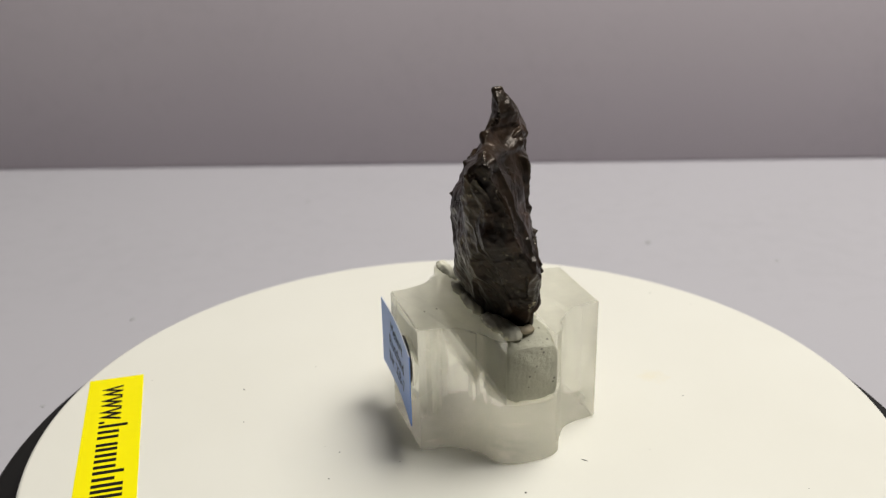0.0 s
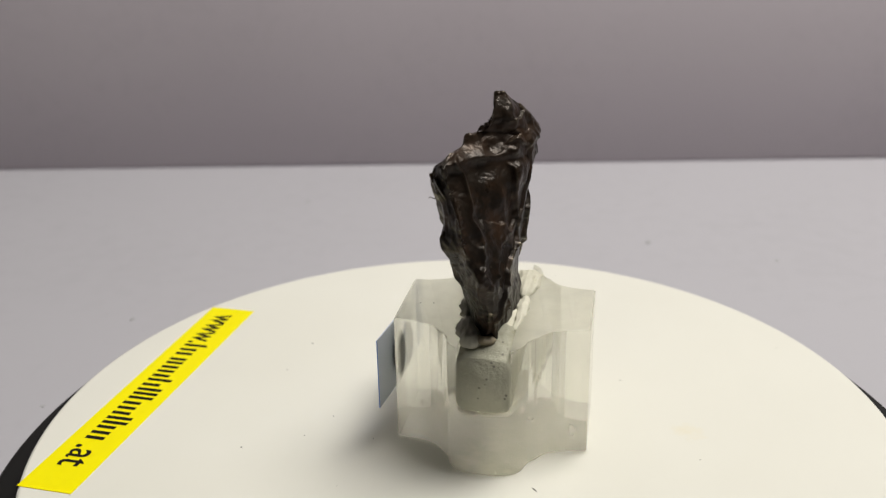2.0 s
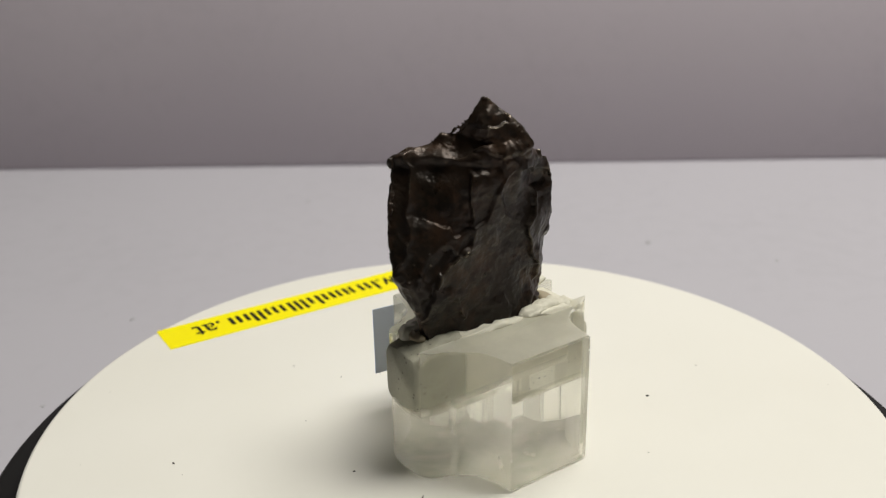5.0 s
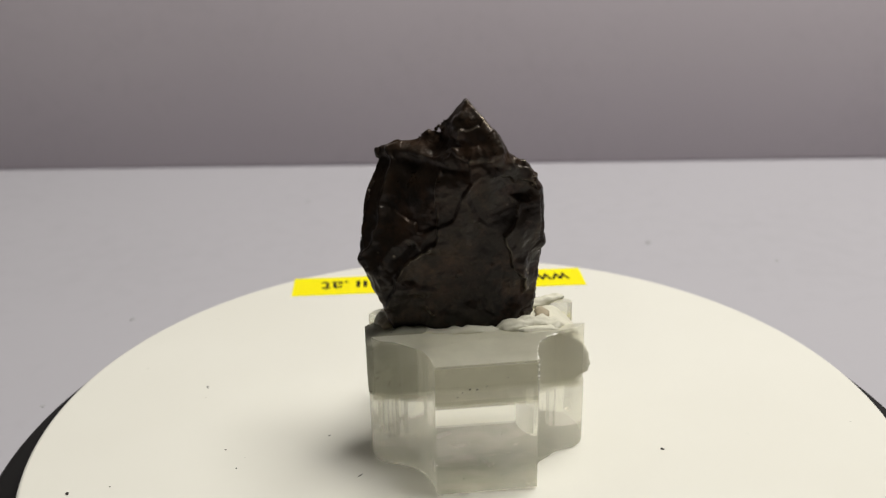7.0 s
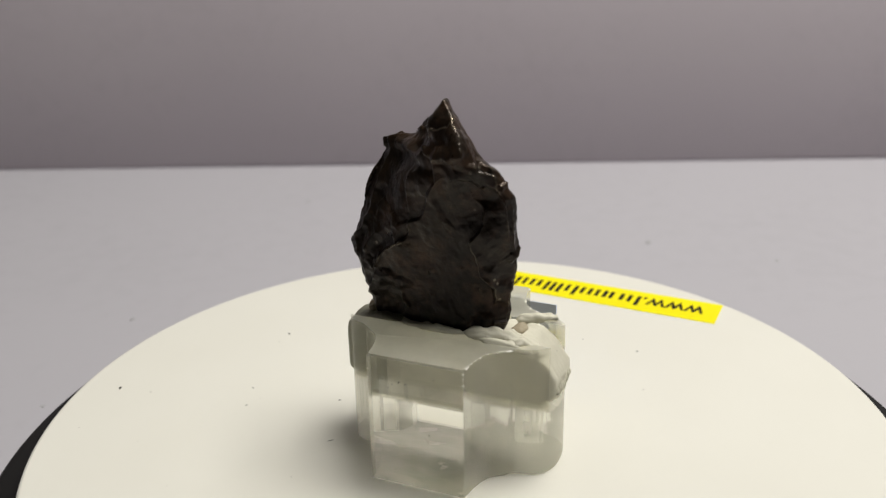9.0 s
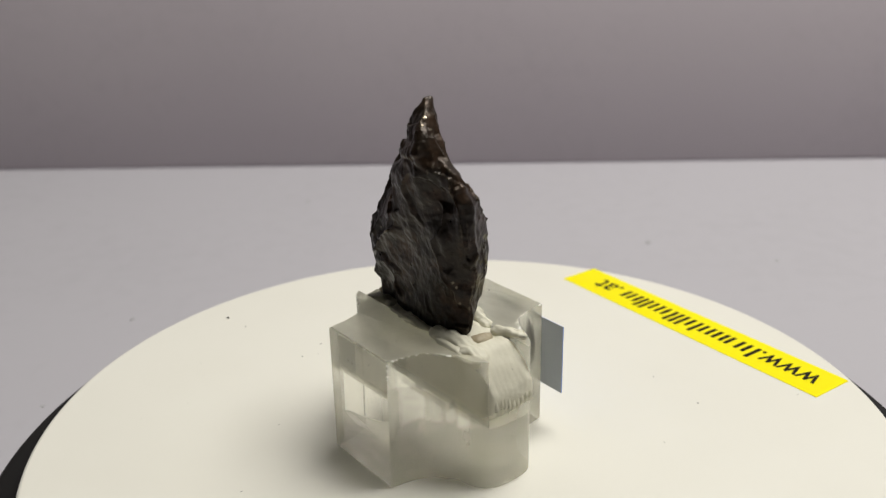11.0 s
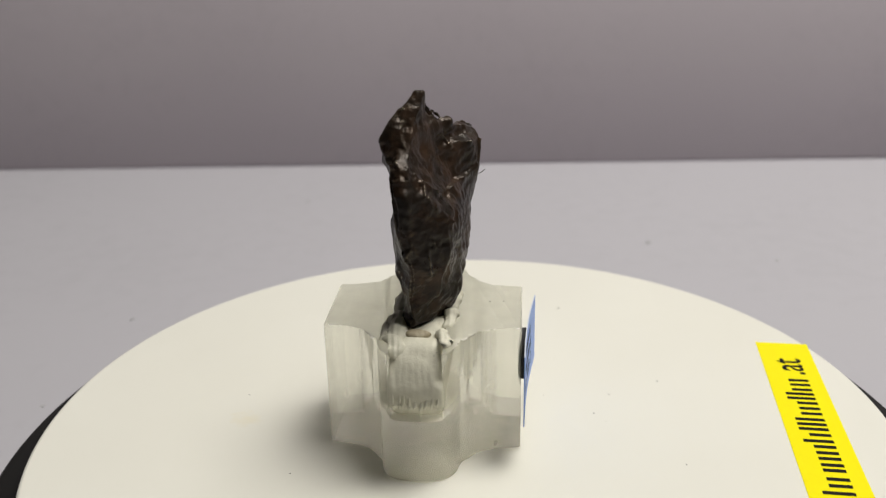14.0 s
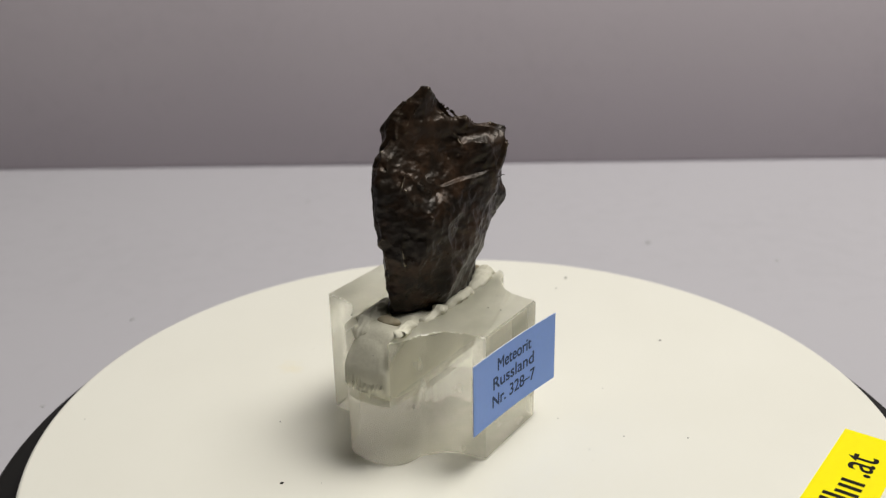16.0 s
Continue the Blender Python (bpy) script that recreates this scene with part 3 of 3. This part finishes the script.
    # one long sharp crease down the narrow end
    crease = np.interp(P[:, 2], (0.40, 0.48, 0.52, 0.575, 0.63, 0.68), (0.004, -0.003, -0.012, -0.030, -0.045, -0.066))
    near = np.clip((-NRM[:, 1] - 0.1) / 0.25, 0, 1) * np.clip((P[:, 2] - 0.38) / 0.04, 0, 1) * np.clip((0.70 - P[:, 2]) / 0.02, 0, 1)
    off = np.abs(P[:, 0] + warp[:, 0] * 0.5 - crease)
    cut += near * (0.010 * np.exp(-off / 0.010) + 0.003 * np.exp(-(off / 0.0035) ** 2))
    cut *= np.clip((0.80 - P[:, 2]) / 0.07, 0.1, 1)      # the peak is thin
    smoothness = 0.78 + 0.08 * np.maximum(np.clip(-NRM[:, 0] + 0.3, 0, 1), np.clip(-NRM[:, 1] * 0.8, 0, 1))     # one broad face is far rougher than the rest
    # wrinkled on the rear and at one end, smoother elsewhere
    wrinkle = 0.25 + 0.75 * np.maximum(np.clip(-NRM[:, 0] * 1.3, 0, 1), np.clip(NRM[:, 1] * 0.9, 0, 1))
    out = []
    for p, m, k, amp, rough in zip(P, NRM, cut, smoothness, wrinkle):
        q = Vector(p)
        broad = noise.noise(q * 10 + Vector((3, 1, 8))) * 0.003
        fine = noise.fractal(q * 34, 0.9, 2.0, 3) * 0.0022 * float(amp)
        fine += (0.55 - abs(noise.noise(q * 46 + Vector((5, 2, 1)))) * 2.2) * 0.0013 * float(rough)
        out.append(p + m * (0.0065 + broad + fine + float(k)))
    me.vertices.foreach_set("co", (np.array(out) * S).ravel())
    me.update()
    ob = new("meteorite", me)
    tagged(ob, "dark brown-black iron meteorite with pitted, ridged faces", "meteorite")
    return ride(ob, BLOCK)


stone()


# ---- writing ----
def lettering(name, words, width, height, material, parent, m, thick=0.00002, bow=None, bold=0.0001):
    """A line of writing as a thin mesh, fitted to width and height, from its lower left corner."""
    curve = bpy.data.curves.new(name, "FONT")
    curve.body = words
    tmp = new("writing_source", curve)
    me = bpy.data.meshes.new_from_object(tmp.evaluated_get(bpy.context.evaluated_depsgraph_get()))
    bpy.data.objects.remove(tmp)
    xs, ys = [v.co.x for v in me.vertices], [v.co.y for v in me.vertices]
    x0, x1, y1 = min(xs), max(xs), max(ys)
    bm = bmesh.new()
    for k, (dx, dy) in enumerate(((0, 0), (1, 0), (0, 1), (1, 1))):     # laid over one another for a bolder stroke
        old = len(bm.verts)
        bm.from_mesh(me)
        bm.verts.ensure_lookup_table()
        for v in bm.verts[old:]:
            p = m @ Vector(((v.co.x - x0) / (x1 - x0) * width + dx * bold, v.co.y / y1 * height + dy * bold, thick + k * 0.000006))
            if bow:
                p.y = bow(p.x) - thick - k * 0.000006
            v.co = p
    bm.to_mesh(me)
    bm.free()
    me.materials.append(material)
    ob = new(name, me)
    ob.parent = parent
    return ob


# ---- yellow tape ----
def tape():
    w, l = 0.1335 * S, 0.9195 * S
    root = tagged(new("address_tape"), "yellow adhesive tape with black print stuck on the plate", "sticker")
    bm = bmesh.new()
    box(bm, (0, 0, 0.00001), (l, w, 0.00013))
    part("tape", bm, YELLOW, root)
    base, tall, mid = 0.27 * w, 0.50 * w, 0.36 * w
    z = 0.00015
    x0 = 0.047 * l
    total = 0.855 * l
    lettering("prefix", "www.", total * 0.232, mid, INK, root, Matrix.Translation((x0, base, z)))
    lettering("suffix", ".at", total * 0.105, tall * 0.9, INK, root, Matrix.Translation((x0 + total * 0.895, base, z)))
    # the name between them as plain strokes
    x, stroke = x0 + total * 0.243, 0.00105
    shapes = "Txi22Tl lT2l l2x".replace(" ", "")
    pitch = {"T": 0.062, "x": 0.040, "i": 0.025, "2": 0.058, "l": 0.026}
    kf = 0.645 / sum(pitch[c] for c in shapes)
    meshes = {}
    for h in (tall, mid):
        bm = bmesh.new()
        box(bm, (0, 0, 0), (stroke, h, 0.00003))
        meshes[h] = mesh_of("print_stroke", bm, INK)
    for c in shapes:
        for dx, h in ((0, tall if c in "Tl" else mid),) + (((pitch[c] * kf * total * 0.52, mid),) if c in "T2" else ()):
            ob = new("print_stroke", meshes[h])
            ob.parent = root
            ob.location = (x + dx, base, z)
        x += pitch[c] * kf * total
    ax, ay = -0.9668 * S, -0.1958 * S
    return ride(root, pose(ax, ay, 0, 0, 0, math.degrees(math.atan2(-0.7227, 0.5693))))


tape()


# ---- blue card ----
def card():
    root = tagged(new("name_card"), "blue paper name card with black print stuck to the block", "label")
    w, h = 0.320 * S, 0.169 * S
    def bowed(x):
        return 0.0005 * math.sin(math.pi * x / w)

    bm = bmesh.new()
    cols = []
    for i in range(49):
        x = w * i / 48
        bow = bowed(x)
        cols.append([bm.verts.new((x, y, z)) for y, z in ((bow, 0), (bow, h), (bow + 0.00022, h), (bow + 0.00022, 0))])
    for a, b in zip(cols, cols[1:]):
        for k in range(4):
            f = bm.faces.new((a[k], a[(k + 1) % 4], b[(k + 1) % 4], b[k]))
            f.material_index = 0 if k == 0 else 1
    bm.faces.new(cols[0]), bm.faces.new(cols[-1][::-1])
    part("card", bm, (BLUE, CARDBACK), root)
    turn = Matrix.Rotation(radians(90), 4, "X")
    for words, x, y, wid in (("Meteorit", 0.29, 0.695, 0.41), ("Russland", 0.235, 0.455, 0.50), ("Nr. 328\u20137", 0.225, 0.20, 0.525)):
        lettering("print_line", words, wid * w, 0.17 * h, CARD_INK, root, Matrix.Translation((x * w, 0, y * h)) @ turn, bow=bowed)
    bm = bmesh.new()
    lathe(bm, [(0, 0.0), (0.0046, 0.0), (0.0053, 0.0004), (0.0053, 0.0011), (0.0046, 0.0015), (0, 0.0015)], 40)
    bmesh.ops.transform(bm, matrix=pose(w * 0.56, 0.0023, h * 0.5, 90), verts=bm.verts)
    part("adhesive_pad", bm, PAD, root, "round dark grey adhesive pad")
    a, b = Vector((-0.226, 0.171)), Vector((-0.249, -0.149))
    d = b - a
    return ride(root, BLOCK @ pose(a.x * S, a.y * S, 0.0965 * S, 0, 0, math.degrees(math.atan2(d.y, d.x))))


card()


# ---- grit and marks ----
def grit():
    bm = bmesh.new()
    spots = ((-51.2, -7.3, 0.24, 1), (-16, -30, 0.18, 1), (28.2, -5.3, 0.16, 5), (-18.5, -21.3, 0.15, 1), (21, -56.7, 0.24, 2), (20.9, -19.8, 0.2, 1.5),
             (36.7, -34.2, 0.2, 1.6), (40.1, -27.5, 0.22, 1.2), (64, -48.6, 0.42, 1.2), (-12.5, 40.1, 0.4, 1.2), (-27.5, 52.7, 0.16, 1), (58, -43.5, 0.2, 1),
             (-43.4, -18.9, 0.16, 1), (-20.3, -42.3, 0.2, 1.3))
    for n, (x, y, size, long) in enumerate(spots):
        crumb(bm, x / 1000, y / 1000, 0, size / 1000, long, n)
    r = random.Random(5)
    for n in range(26):
        a, d = r.uniform(0, 2 * math.pi), 0.085 * math.sqrt(r.random())
        crumb(bm, d * math.cos(a), d * math.sin(a), 0, r.uniform(0.00005, 0.0001), r.uniform(1, 3), 100 + n)
    ride(tagged(part("dust", bm, SPECK), "scattered dark dust specks lying on the white plate", "dust", kind="stuff"), Matrix())
    bm = bmesh.new()
    for n, (x, y) in enumerate(((-0.061, -0.072), (-0.041, -0.049))):
        crumb(bm, x * S, y * S, TOP - 0.00008, 0.00019, 1, n + 40)
    ride(tagged(part("speck", bm, SPECK), "two tiny dark specks on the acrylic block", "dust", kind="stuff"), Matrix())
    bm = bmesh.new()
    bead(bm, ((-0.112, -0.102, 0.583, 0.0012), (-0.122, -0.105, 0.585, 0.0012), (-0.128, -0.110, 0.590, 0.0011), (-0.131, -0.116, 0.588, 0.0009)), 20, 6, 4)
    ride(tagged(part("lint", bm, SPECK), "tiny dark lint fibre stuck to the meteorite", "lint"), BLOCK)
    bm = bmesh.new()
    for n, (x, y, size) in enumerate(((-0.1114, 0.113, 0.0009), (0.0741, 0.1772, 0.0014), (-0.0693, 0.2332, 0.0011), (-0.1194, 0.0566, 0.0007), (0.1187, 0.1571, 0.0008))):
        crumb(bm, x, y, -size * 0.15, size, 1.2, n + 60)
    tagged(part("crumbs", bm, FLUFF), "few grey crumbs on the table surface", "dust", kind="stuff")


grit()


# ---- turning of all that rides on the plate ----
def motions():
    for ob, place in turning:
        walk(ob, [(k * 0.25, pose(0, 0, ZP, 0, 0, START + SPEED * k * 0.25) @ place) for k in range(65)])


motions()
